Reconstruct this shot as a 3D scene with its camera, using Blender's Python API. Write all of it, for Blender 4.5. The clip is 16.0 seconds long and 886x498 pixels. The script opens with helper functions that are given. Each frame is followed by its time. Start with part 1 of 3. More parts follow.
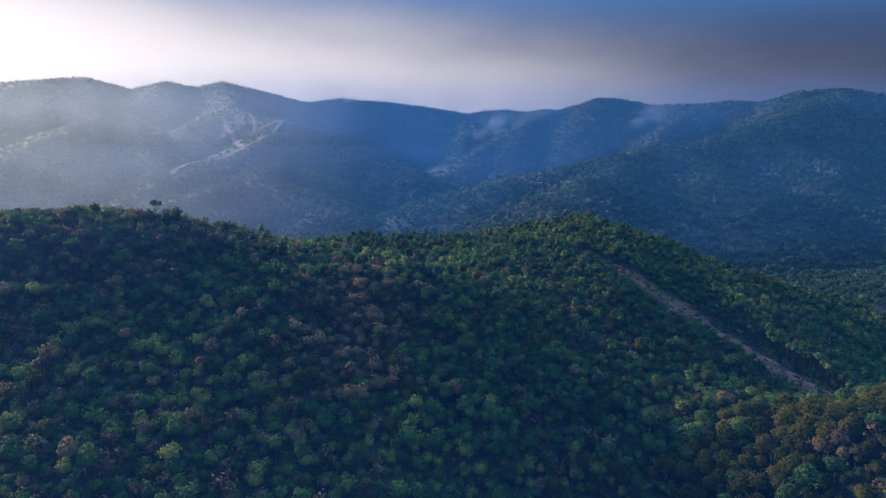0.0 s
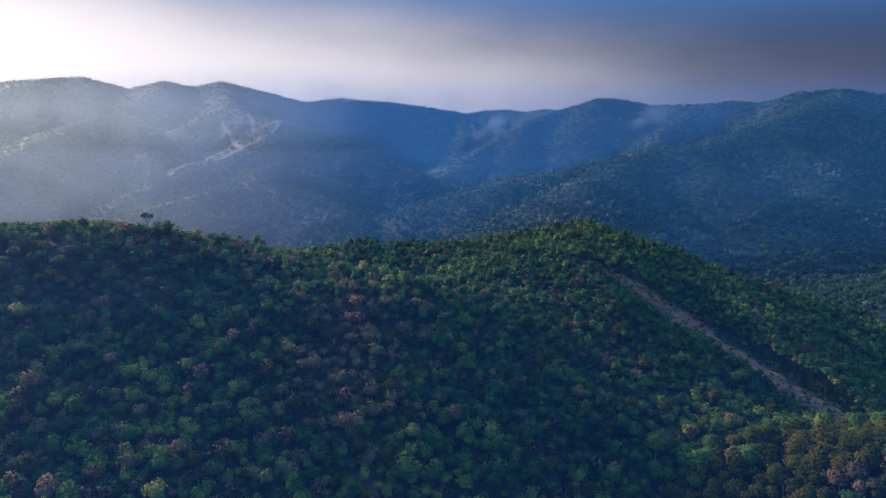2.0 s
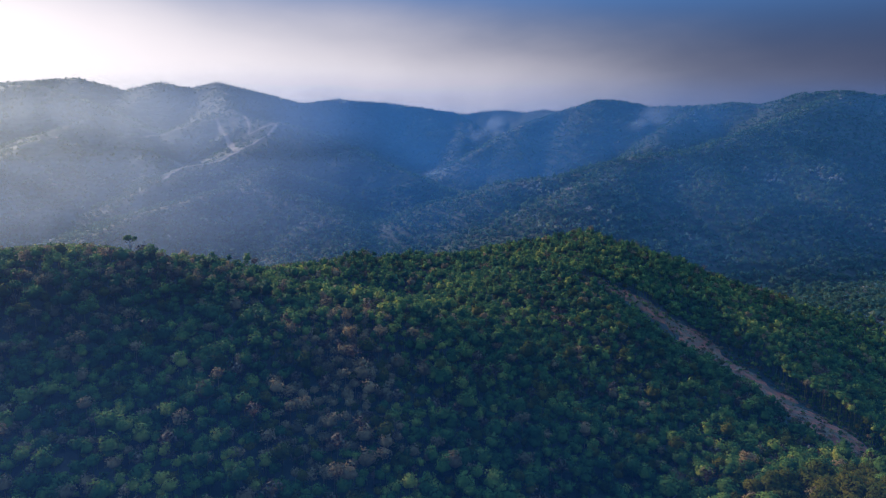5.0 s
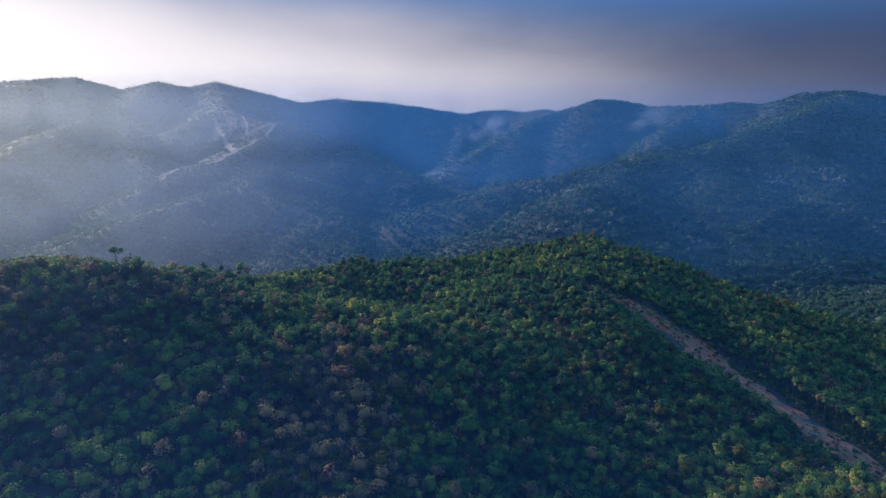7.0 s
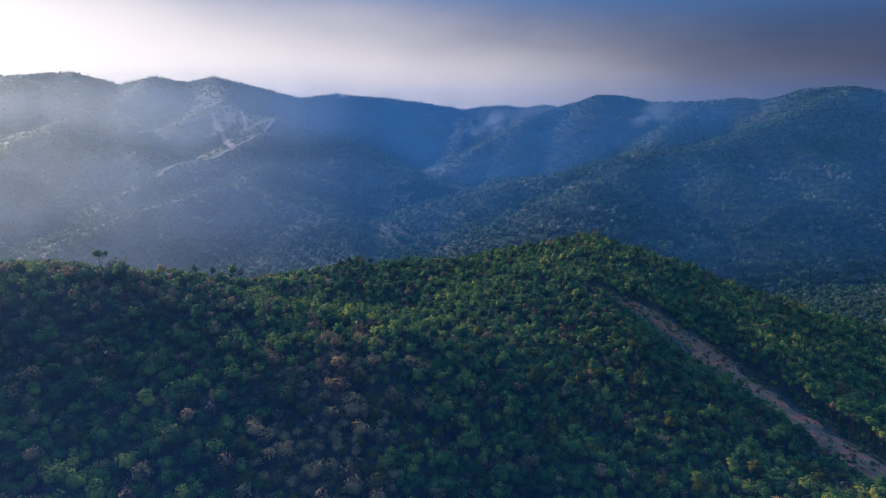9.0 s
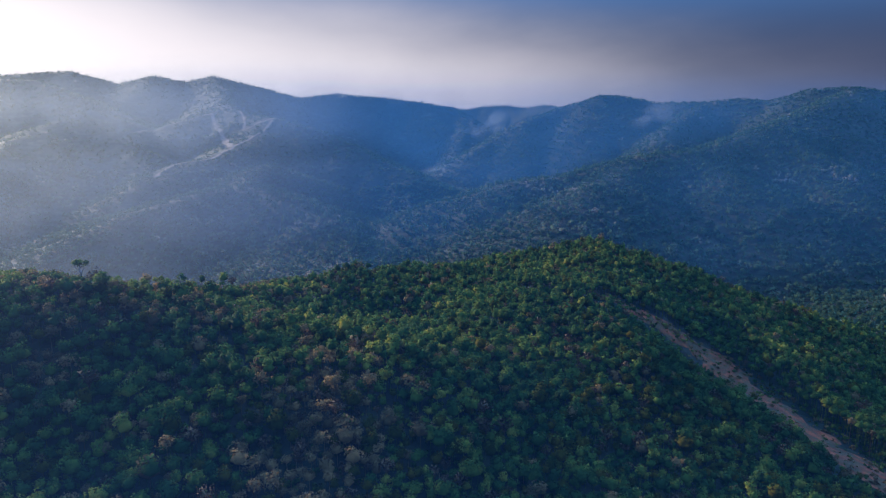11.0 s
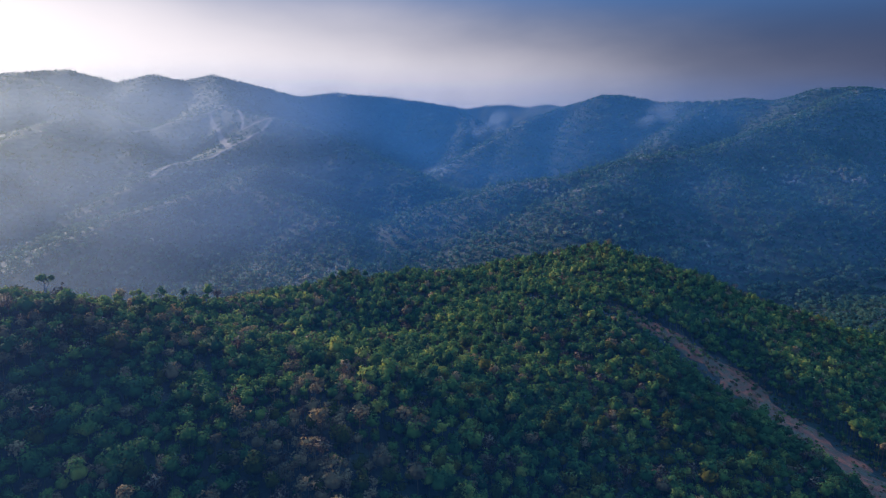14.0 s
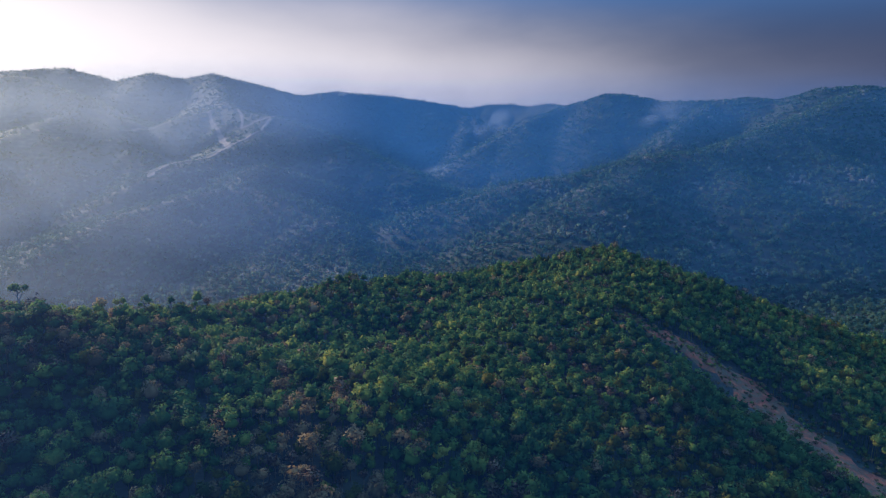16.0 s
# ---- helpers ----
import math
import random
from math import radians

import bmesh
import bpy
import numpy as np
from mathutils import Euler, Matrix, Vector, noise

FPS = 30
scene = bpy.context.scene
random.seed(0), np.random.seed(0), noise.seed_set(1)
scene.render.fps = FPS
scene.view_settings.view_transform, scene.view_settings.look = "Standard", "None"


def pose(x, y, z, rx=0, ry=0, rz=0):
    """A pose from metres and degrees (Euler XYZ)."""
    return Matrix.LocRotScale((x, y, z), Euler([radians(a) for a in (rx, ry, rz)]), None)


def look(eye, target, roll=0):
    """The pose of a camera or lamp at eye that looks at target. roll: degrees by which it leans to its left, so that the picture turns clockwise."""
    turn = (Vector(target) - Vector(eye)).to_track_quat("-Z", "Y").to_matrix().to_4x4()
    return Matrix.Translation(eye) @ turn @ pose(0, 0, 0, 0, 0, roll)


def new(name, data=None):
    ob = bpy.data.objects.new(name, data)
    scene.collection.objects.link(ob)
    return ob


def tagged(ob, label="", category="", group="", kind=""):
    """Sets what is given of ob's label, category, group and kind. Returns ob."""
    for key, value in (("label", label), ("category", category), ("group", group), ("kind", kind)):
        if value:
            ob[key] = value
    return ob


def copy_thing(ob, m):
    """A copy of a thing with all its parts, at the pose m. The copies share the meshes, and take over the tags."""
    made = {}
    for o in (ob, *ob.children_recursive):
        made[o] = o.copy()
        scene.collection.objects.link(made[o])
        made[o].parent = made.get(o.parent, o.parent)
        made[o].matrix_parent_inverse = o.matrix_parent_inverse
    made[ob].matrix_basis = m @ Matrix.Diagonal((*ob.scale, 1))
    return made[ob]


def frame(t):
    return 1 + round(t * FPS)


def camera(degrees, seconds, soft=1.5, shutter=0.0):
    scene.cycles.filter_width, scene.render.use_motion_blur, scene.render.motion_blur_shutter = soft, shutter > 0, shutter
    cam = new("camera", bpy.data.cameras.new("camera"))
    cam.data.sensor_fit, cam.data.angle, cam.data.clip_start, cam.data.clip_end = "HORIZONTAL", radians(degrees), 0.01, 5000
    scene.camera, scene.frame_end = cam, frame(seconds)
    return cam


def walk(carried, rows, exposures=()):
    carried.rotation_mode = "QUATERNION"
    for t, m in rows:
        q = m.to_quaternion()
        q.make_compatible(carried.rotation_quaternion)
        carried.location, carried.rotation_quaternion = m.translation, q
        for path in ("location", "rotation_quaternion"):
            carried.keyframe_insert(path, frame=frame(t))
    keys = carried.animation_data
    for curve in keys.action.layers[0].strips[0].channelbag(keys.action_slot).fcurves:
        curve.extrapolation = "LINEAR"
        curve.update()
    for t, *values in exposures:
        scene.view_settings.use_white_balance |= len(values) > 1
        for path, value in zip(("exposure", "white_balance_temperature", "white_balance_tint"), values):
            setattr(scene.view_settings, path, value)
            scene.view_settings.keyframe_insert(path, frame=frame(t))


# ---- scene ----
EXPOSURE, KELVIN, TINT = 1.0, 4950, 14
cam = camera(70.0, 16.0, soft=1.2)
PATH = [
    (0, (0.00, 0.00, 300.00), (0.000, 98.326, 281.776), -0.00),
    (0.5, (0.05, 2.59, 301.63), (0.060, 100.897, 283.320), -0.03),
    (1, (0.10, 5.24, 303.24), (0.136, 103.544, 284.887), -0.01),
    (1.5, (0.15, 7.96, 304.83), (0.202, 106.255, 286.438), 0.01),
    (2, (0.18, 10.73, 306.40), (0.270, 109.017, 287.977), 0.04),
    (2.5, (0.22, 13.58, 308.02), (0.340, 111.863, 289.570), 0.04),
    (3, (0.27, 16.47, 309.66), (0.433, 114.747, 291.199), 0.04),
    (3.5, (0.28, 19.37, 311.30), (0.466, 117.639, 292.806), 0.02),
    (4, (0.26, 22.30, 312.97), (0.516, 120.572, 294.444), 0.02),
    (4.5, (0.21, 25.36, 314.58), (0.513, 123.624, 296.023), -0.00),
    (5, (0.16, 28.64, 315.91), (0.521, 126.896, 297.316), -0.01),
    (7.5, (0.11, 46.37, 320.41), (0.616, 144.572, 301.516), 0.03),
    (8, (0.06, 49.98, 320.76), (0.568, 148.073, 301.313), 0.04),
    (8.5, (0.02, 53.76, 320.86), (0.517, 151.841, 301.390), 0.06),
    (9, (-0.00, 57.75, 320.97), (0.504, 155.830, 301.506), 0.09),
    (11.5, (0.17, 78.89, 322.18), (0.581, 176.967, 302.687), 0.18),
    (12, (0.19, 83.24, 322.41), (0.617, 181.311, 302.857), 0.20),
    (12.5, (0.26, 87.64, 322.60), (0.642, 185.705, 303.038), 0.23),
    (13, (0.30, 92.01, 322.74), (0.649, 190.073, 303.164), 0.24),
    (13.5, (0.28, 96.32, 322.83), (0.587, 194.384, 303.238), 0.25),
    (14, (0.26, 100.61, 322.92), (0.552, 198.678, 303.347), 0.26),
    (14.5, (0.22, 104.91, 322.98), (0.489, 202.968, 303.380), 0.27),
    (15, (0.22, 109.19, 322.98), (0.462, 207.246, 303.348), 0.28),
    (15.5, (0.21, 113.48, 322.97), (0.409, 211.532, 303.314), 0.28),
    (16, (0.22, 117.78, 322.96), (0.347, 215.811, 303.236), 0.31),
]
walk(cam, [(t, look(eye, target, roll)) for t, eye, target, roll in PATH],
     exposures=[(0, EXPOSURE, KELVIN, TINT), (16, EXPOSURE, KELVIN, TINT)])

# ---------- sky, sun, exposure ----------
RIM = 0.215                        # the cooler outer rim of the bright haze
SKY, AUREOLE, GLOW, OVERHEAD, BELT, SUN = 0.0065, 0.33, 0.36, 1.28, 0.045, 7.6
# colours and densities of the sheets that imitate airlight
AIRLIGHT_BLUE, AIRLIGHT_WHITE, HAZE_RIGHT, HAZE_LEFT, NEAR_VEIL = (0.03, 0.088, 0.245), (0.34, 0.37, 0.41), 0.12, 0.17, 0.027
SUN_AZ, SUN_EL = -50.0, 20.0      # degrees from +y towards +x, and above the horizon
sun_way = Vector((math.sin(radians(SUN_AZ)) * math.cos(radians(SUN_EL)),
                  math.cos(radians(SUN_AZ)) * math.cos(radians(SUN_EL)), math.sin(radians(SUN_EL))))
world = bpy.data.worlds.new("hazy_sky")
world.use_nodes = True
scene.world = world
wn = world.node_tree
sky = wn.nodes.new("ShaderNodeTexSky")
sky.sky_type, sky.sun_disc = "NISHITA", False
sky.sun_elevation, sky.sun_rotation = radians(SUN_EL), radians(SUN_AZ)
sky.altitude, sky.air_density, sky.dust_density, sky.ozone_density = 600, 1.2, 0.3, 6.0

way_in = wn.nodes.new("ShaderNodeTexCoord").outputs["Generated"]
flat = wn.nodes.new("ShaderNodeSeparateXYZ")
wn.links.new(way_in, flat.inputs[0])


def wmath(op, a, b=0.0):
    n = wn.nodes.new("ShaderNodeMath")
    n.operation = op
    for k, v in enumerate((a, b)):
        if isinstance(v, (int, float)):
            n.inputs[k].default_value = v
        else:
            wn.links.new(v, n.inputs[k])
    return n.outputs[0]


def glow_of(colour, strength):
    n = wn.nodes.new("ShaderNodeBackground")
    n.inputs[0].default_value = (*colour, 1)
    wn.links.new(strength, n.inputs[1])
    return n.outputs[0]


def squared(a):
    return wmath("MULTIPLY", a, a)


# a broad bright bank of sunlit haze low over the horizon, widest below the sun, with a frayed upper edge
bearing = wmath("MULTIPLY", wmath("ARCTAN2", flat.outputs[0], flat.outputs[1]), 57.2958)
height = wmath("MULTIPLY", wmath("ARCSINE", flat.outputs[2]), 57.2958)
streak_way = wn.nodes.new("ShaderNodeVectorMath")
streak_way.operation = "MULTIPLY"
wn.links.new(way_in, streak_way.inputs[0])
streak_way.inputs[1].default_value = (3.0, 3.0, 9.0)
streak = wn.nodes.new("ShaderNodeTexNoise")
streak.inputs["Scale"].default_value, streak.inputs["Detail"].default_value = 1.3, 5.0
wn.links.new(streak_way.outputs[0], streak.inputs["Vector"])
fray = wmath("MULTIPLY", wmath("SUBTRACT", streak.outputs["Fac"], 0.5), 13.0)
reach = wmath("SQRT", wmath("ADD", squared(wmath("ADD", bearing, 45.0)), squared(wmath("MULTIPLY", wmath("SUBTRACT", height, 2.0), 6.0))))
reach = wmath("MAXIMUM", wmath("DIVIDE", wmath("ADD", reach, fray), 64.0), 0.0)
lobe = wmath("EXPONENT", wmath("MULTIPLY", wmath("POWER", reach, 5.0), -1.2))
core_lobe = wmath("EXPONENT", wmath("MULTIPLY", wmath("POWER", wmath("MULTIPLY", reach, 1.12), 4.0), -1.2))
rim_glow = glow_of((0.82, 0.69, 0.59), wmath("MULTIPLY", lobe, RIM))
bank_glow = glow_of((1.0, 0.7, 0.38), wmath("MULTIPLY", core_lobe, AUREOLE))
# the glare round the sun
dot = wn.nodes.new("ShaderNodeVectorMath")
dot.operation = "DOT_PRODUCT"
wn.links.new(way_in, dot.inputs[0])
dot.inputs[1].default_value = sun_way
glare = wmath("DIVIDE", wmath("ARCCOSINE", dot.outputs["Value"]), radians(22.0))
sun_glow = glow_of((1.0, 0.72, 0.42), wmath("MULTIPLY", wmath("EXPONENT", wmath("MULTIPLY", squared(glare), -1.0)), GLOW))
# the dusty pinkish belt low over the horizon
low = wmath("DIVIDE", flat.outputs[2], 0.14)
belt_glow = glow_of((0.72, 0.53, 0.92), wmath("MULTIPLY", wmath("EXPONENT", wmath("MULTIPLY", squared(low), -1.0)), BELT))
# bluish fill added to the mostly unseen sky overhead, to lift the shadows
rise = wn.nodes.new("ShaderNodeMapRange")
rise.interpolation_type = "SMOOTHSTEP"
for k, v in enumerate((0.08, 0.75, 0.0, OVERHEAD)):
    rise.inputs[k + 1].default_value = v
wn.links.new(flat.outputs[2], rise.inputs[0])
fill_glow = glow_of((0.36, 0.7, 1.25), wmath("MULTIPLY", rise.outputs[0], wmath("SUBTRACT", 1.0, lobe)))
wn.links.new(sky.outputs[0], wn.nodes["Background"].inputs[0])
wn.nodes["Background"].inputs[1].default_value = SKY
sky_sum = wn.nodes["Background"].outputs[0]
for extra in (rim_glow, bank_glow, sun_glow, belt_glow, fill_glow):
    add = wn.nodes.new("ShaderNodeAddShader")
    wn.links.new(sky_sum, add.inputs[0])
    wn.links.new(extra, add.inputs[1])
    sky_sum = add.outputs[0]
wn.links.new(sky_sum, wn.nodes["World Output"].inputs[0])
sun = new("sun", bpy.data.lights.new("sun", "SUN"))
sun.data.energy, sun.data.angle, sun.data.color = SUN, radians(7.0), (1.0, 0.75, 0.42)
sun.matrix_world = look(sun_way * 100, (0, 0, 0))


# ---------- materials ----------
def nodes_of(name, rough=0.8):
    m = bpy.data.materials.new(name)
    m.use_nodes = True
    t = m.node_tree
    b = t.nodes["Principled BSDF"]
    b.inputs["Roughness"].default_value = rough
    b.inputs["Specular IOR Level"].default_value = 0.15
    return m, t, b


def ramp(t, fac, stops):
    r = t.nodes.new("ShaderNodeValToRGB")
    e = r.color_ramp.elements
    while len(e) < len(stops):
        e.new(0.5)
    for k, (at, col) in enumerate(stops):
        e[k].position, e[k].color = at, (*col, 1)
    t.links.new(fac, r.inputs[0])
    return r.outputs[0]


def noise_of(t, scale, detail=3.0, rough=0.55, vector=None):
    n = t.nodes.new("ShaderNodeTexNoise")
    n.inputs["Scale"].default_value, n.inputs["Detail"].default_value, n.inputs["Roughness"].default_value = scale, detail, rough
    t.links.new(vector or t.nodes.new("ShaderNodeNewGeometry").outputs["Position"], n.inputs["Vector"])
    return n.outputs["Fac"]


def mixed(t, fac, a, b, kind="MIX"):
    m = t.nodes.new("ShaderNodeMix")
    m.data_type, m.blend_type = "RGBA", kind
    for sock, v in ((m.inputs[0], fac), (m.inputs[6], a), (m.inputs[7], b)):
        if isinstance(v, (int, float)):
            sock.default_value = v
        elif isinstance(v, tuple):
            sock.default_value = (*v, 1)
        else:
            t.links.new(v, sock)
    return m.outputs[2]


def foliage(name, stops, glow=0.45, grove=0.13, patchy=2.3, each=0.5):
    """Leaves: tone by tree (slow noise), by leaf or clump (random per island), a little light through the leaf."""
    m, t, b = nodes_of(name, 0.85)
    b.inputs["Specular IOR Level"].default_value = 0.05
    fine, wide = noise_of(t, grove, 3.0), noise_of(t, 0.022, 2.0)
    two = t.nodes.new("ShaderNodeMath")
    two.operation = "ADD"
    t.links.new(fine, two.inputs[0])
    t.links.new(wide, two.inputs[1])
    half = t.nodes.new("ShaderNodeMath")
    half.operation = "MULTIPLY"
    t.links.new(two.outputs[0], half.inputs[0])
    half.inputs[1].default_value = each
    tone = half.outputs[0]
    rnd = t.nodes.new("ShaderNodeNewGeometry").outputs["Random Per Island"]
    f = t.nodes.new("ShaderNodeMath")
    f.operation = "MULTIPLY_ADD"
    t.links.new(rnd, f.inputs[0])
    f.inputs[1].default_value = each * 0.5
    own = t.nodes.new("ShaderNodeAttribute")          # every tree has a tone of its own
    own.attribute_name = "tree_tone"
    g = t.nodes.new("ShaderNodeMath")
    g.operation = "MULTIPLY_ADD"
    t.links.new(own.outputs["Fac"], g.inputs[0])
    g.inputs[1].default_value = each * 1.3
    s = t.nodes.new("ShaderNodeMath")
    s.operation = "MULTIPLY_ADD"
    t.links.new(tone, s.inputs[0])
    s.inputs[1].default_value, s.inputs[2].default_value = patchy, 0.5 - 0.9 * each - 0.5 * patchy
    t.links.new(s.outputs[0], g.inputs[2])
    t.links.new(g.outputs[0], f.inputs[2])
    col = ramp(t, f.outputs[0], stops)
    t.links.new(col, b.inputs["Base Color"])
    tr = t.nodes.new("ShaderNodeBsdfTranslucent")
    t.links.new(col, tr.inputs[0])
    mx = t.nodes.new("ShaderNodeMixShader")
    mx.inputs[0].default_value = glow
    t.links.new(b.outputs[0], mx.inputs[1])
    t.links.new(tr.outputs[0], mx.inputs[2])
    t.links.new(mx.outputs[0], t.nodes["Material Output"].inputs[0])
    return m


GREEN = foliage("leaf_green", [(0.05, (0.015, 0.031, 0.009)), (0.45, (0.031, 0.054, 0.011)), (0.75, (0.06, 0.083, 0.012)), (1.0, (0.14, 0.128, 0.018))])
OLIVE = foliage("leaf_olive", [(0.1, (0.013, 0.019, 0.002)), (0.5, (0.026, 0.029, 0.002)), (0.95, (0.056, 0.046, 0.003))])
DRY = foliage("leaf_dry", [(0.1, (0.052, 0.039, 0.015)), (0.5, (0.095, 0.064, 0.024)), (0.95, (0.16, 0.1, 0.036))])
BARE = foliage("twig_bare", [(0.1, (0.036, 0.024, 0.012)), (0.5, (0.06, 0.039, 0.019)), (0.95, (0.09, 0.057, 0.027))], 0.05)
FAR_WOOD = foliage("far_canopy", [(0.12, (0.026, 0.046, 0.025)), (0.46, (0.05, 0.072, 0.038)), (0.64, (0.11, 0.1, 0.068)), (0.9, (0.26, 0.19, 0.145))], 0.5, 0.0065, 4.4, 0.4)

BARK, bt, bb = nodes_of("bark", 0.9)
bt.links.new(ramp(bt, noise_of(bt, 1.5, 4), [(0.3, (0.07, 0.055, 0.045)), (0.7, (0.2, 0.17, 0.15))]), bb.inputs["Base Color"])

GROUND, gt, gb = nodes_of("forest_floor", 0.95)
groves = ramp(gt, noise_of(gt, 0.011, 6, 0.62), [(0.3, (0.006, 0.01, 0.005)), (0.5, (0.01, 0.013, 0.007)), (0.6, (0.016, 0.016, 0.01)), (0.72, (0.026, 0.021, 0.014))])
cells = gt.nodes.new("ShaderNodeTexVoronoi")           # closed canopy: one cell a crown
cells.inputs["Scale"].default_value, cells.inputs["Randomness"].default_value = 0.11, 1.0
gt.links.new(gt.nodes.new("ShaderNodeNewGeometry").outputs["Position"], cells.inputs["Vector"])
tone = gt.nodes.new("ShaderNodeSeparateColor")
gt.links.new(cells.outputs["Color"], tone.inputs[0])
west_x = gt.nodes.new("ShaderNodeSeparateXYZ")
gt.links.new(gt.nodes.new("ShaderNodeNewGeometry").outputs["Position"], west_x.inputs[0])
dry = gt.nodes.new("ShaderNodeMapRange")
for k, v in enumerate((-420.0, -1000.0, 0.0, 1.0)):
    dry.inputs[k + 1].default_value = v
gt.links.new(west_x.outputs[0], dry.inputs[0])
grass = ramp(gt, noise_of(gt, 0.0075, 8, 0.68), [(0.36, (0.011, 0.017, 0.012)), (0.5, (0.02, 0.023, 0.016)), (0.62, (0.034, 0.031, 0.023)), (0.76, (0.06, 0.048, 0.036))])
groves = mixed(gt, dry.outputs[0], groves, grass)
gt.links.new(mixed(gt, 1.0, groves, ramp(gt, tone.outputs[0], [(0.0, (0.6, 0.65, 0.65)), (0.6, (1.0, 1.0, 0.95)), (1.0, (1.6, 1.45, 1.3))]), "MULTIPLY"), gb.inputs["Base Color"])
gbump = gt.nodes.new("ShaderNodeBump")
gbump.invert = True
gbump.inputs["Strength"].default_value, gbump.inputs["Distance"].default_value = 1.0, 0.5
gt.links.new(cells.outputs["Distance"], gbump.inputs["Height"])
hump = gt.nodes.new("ShaderNodeBump")
hump.inputs["Strength"].default_value, hump.inputs["Distance"].default_value = 1.0, 5.0
gt.links.new(noise_of(gt, 0.035, 5, 0.6), hump.inputs["Height"])
gt.links.new(hump.outputs[0], gbump.inputs["Normal"])
gt.links.new(gbump.outputs[0], gb.inputs["Normal"])

DIRT, dt, db = nodes_of("bare_earth", 0.95)
dcol = ramp(dt, noise_of(dt, 0.09, 6, 0.7), [(0.36, (0.055, 0.015, 0.006)), (0.5, (0.11, 0.027, 0.009)), (0.66, (0.22, 0.054, 0.018))])
dt.links.new(mixed(dt, ramp(dt, noise_of(dt, 0.16, 7, 0.72), [(0.42, (0, 0, 0)), (0.56, (0.85, 0.85, 0.85))]), dcol, (0.032, 0.032, 0.013)), db.inputs["Base Color"])
dbump = dt.nodes.new("ShaderNodeBump")
dbump.inputs["Strength"].default_value, dbump.inputs["Distance"].default_value = 0.8, 0.6
dt.links.new(noise_of(dt, 0.6, 6, 0.7), dbump.inputs["Height"])
dt.links.new(dbump.outputs[0], db.inputs["Normal"])

PALE, pt, pb = nodes_of("pale_earth", 0.95)
pt.links.new(ramp(pt, noise_of(pt, 0.05, 6, 0.7), [(0.35, (0.04, 0.03, 0.022)), (0.7, (0.13, 0.085, 0.06))]), pb.inputs["Base Color"])

# ---------- the lie of the land: crest, spur and valley lines of the ground ----------
rng = np.random.default_rng(7)
CAN = 6.0                                       # mean canopy over the ground on the near hill
NEAR_CREST = [(-520, 310, 268), (-330, 300, 265), (-218, 310, 264), (-175, 335, 261), (-153, 362, 250), (-139, 400, 237), (-132, 430, 230), (-122, 480, 218),
              (-108, 512, 215), (-96, 540, 209), (-85, 590, 198), (-70, 625, 189), (-45, 655, 184), (-5, 660, 186), (36, 660, 189), (80, 668, 197), (110, 682, 200),
              (155, 700, 202), (205, 700, 191), (240, 692, 178), (285, 685, 163), (320, 680, 152), (370, 680, 133), (440, 690, 110)]
NEAR_BACK = [(-500, 400, 220), (-300, 390, 215), (-205, 420, 208), (-190, 480, 190), (-170, 560, 168), (-130, 680, 150), (0, 745, 150), (150, 800, 150), (300, 770, 115)]
BROWN_SPUR = [(-75, 310, 234), (-42, 264, 217), (-62, 225, 211), (-88, 194, 207), (-110, 140, 200), (-120, 60, 190)]
HOLLOW = [(-109, 385, 233), (-88, 400, 221), (-100, 450, 211), (-78, 470, 202), (-57, 510, 197), (-32, 545, 198), (3, 565, 198), (35, 585, 198), (63, 600, 200)]
MID_SLOPE = [(22, 278, 203), (47, 323, 199), (-19, 314, 226), (40, 445, 205), (77, 433, 206), (81, 330, 190), (106, 358, 188), (20, 240, 196), (0, 180, 180), (70, 260, 185)]
TRACK_FOOT = [(138, 462, 187), (160, 463, 175), (150, 440, 177), (176, 445, 167)]
TRACK_FLANK = [(122, 487, 207), (160, 488, 188), (191, 487, 171), (203, 433, 165), (213, 385, 160), (223, 346, 156), (235, 300, 148), (126, 336, 176), (120, 420, 197)]
EAST_SPUR = [(205, 568, 182), (226, 470, 165), (236, 437, 155), (240, 412, 150), (262, 380, 135), (300, 330, 112), (265, 552, 157), (255, 610, 170)]
FRONT_SPUR = [(260, 160, 215), (190, 190, 206), (158, 222, 199), (141, 205, 199), (150, 235, 190), (118, 222, 183), (98, 218, 171), (80, 200, 155), (60, 120, 140), (210, 255, 185), (162, 285, 172), (190, 310, 160), (330, 240, 190)]
WEST_FLANK = [(-132, 260, 234), (-123, 177, 206), (-190, 250, 238), (-200, 150, 200), (-320, 200, 225), (-330, 60, 170)]
VALLEY = [(-420, 640, 90), (-250, 760, 80), (-90, 860, 75), (60, 900, 85), (230, 840, 92), (430, 790, 98), (560, 760, 100), (420, 500, 85), (520, 300, 80), (800, 500, 90), (-700, 600, 100), (-120, 1020, 90)]
VALLEY += [(-900, 1100, 95), (0, 1250, 95), (900, 1000, 95), (-900, 1700, 100), (0, 1700, 112), (900, 1700, 120), (-900, 2500, 140), (0, 2500, 145), (900, 2500, 150)]
BEYOND = [(-2600, 4200, 200), (0, 4400, 180), (2600, 4200, 200), (2600, 1000, 150), (-2600, 1000, 150), (-1500, -1200, 100), (1500, -1200, 100), (0, -500, 110), (1500, 500, 120), (-1300, 300, 160), (2600, -1500, 100), (-2600, -1500, 100)]

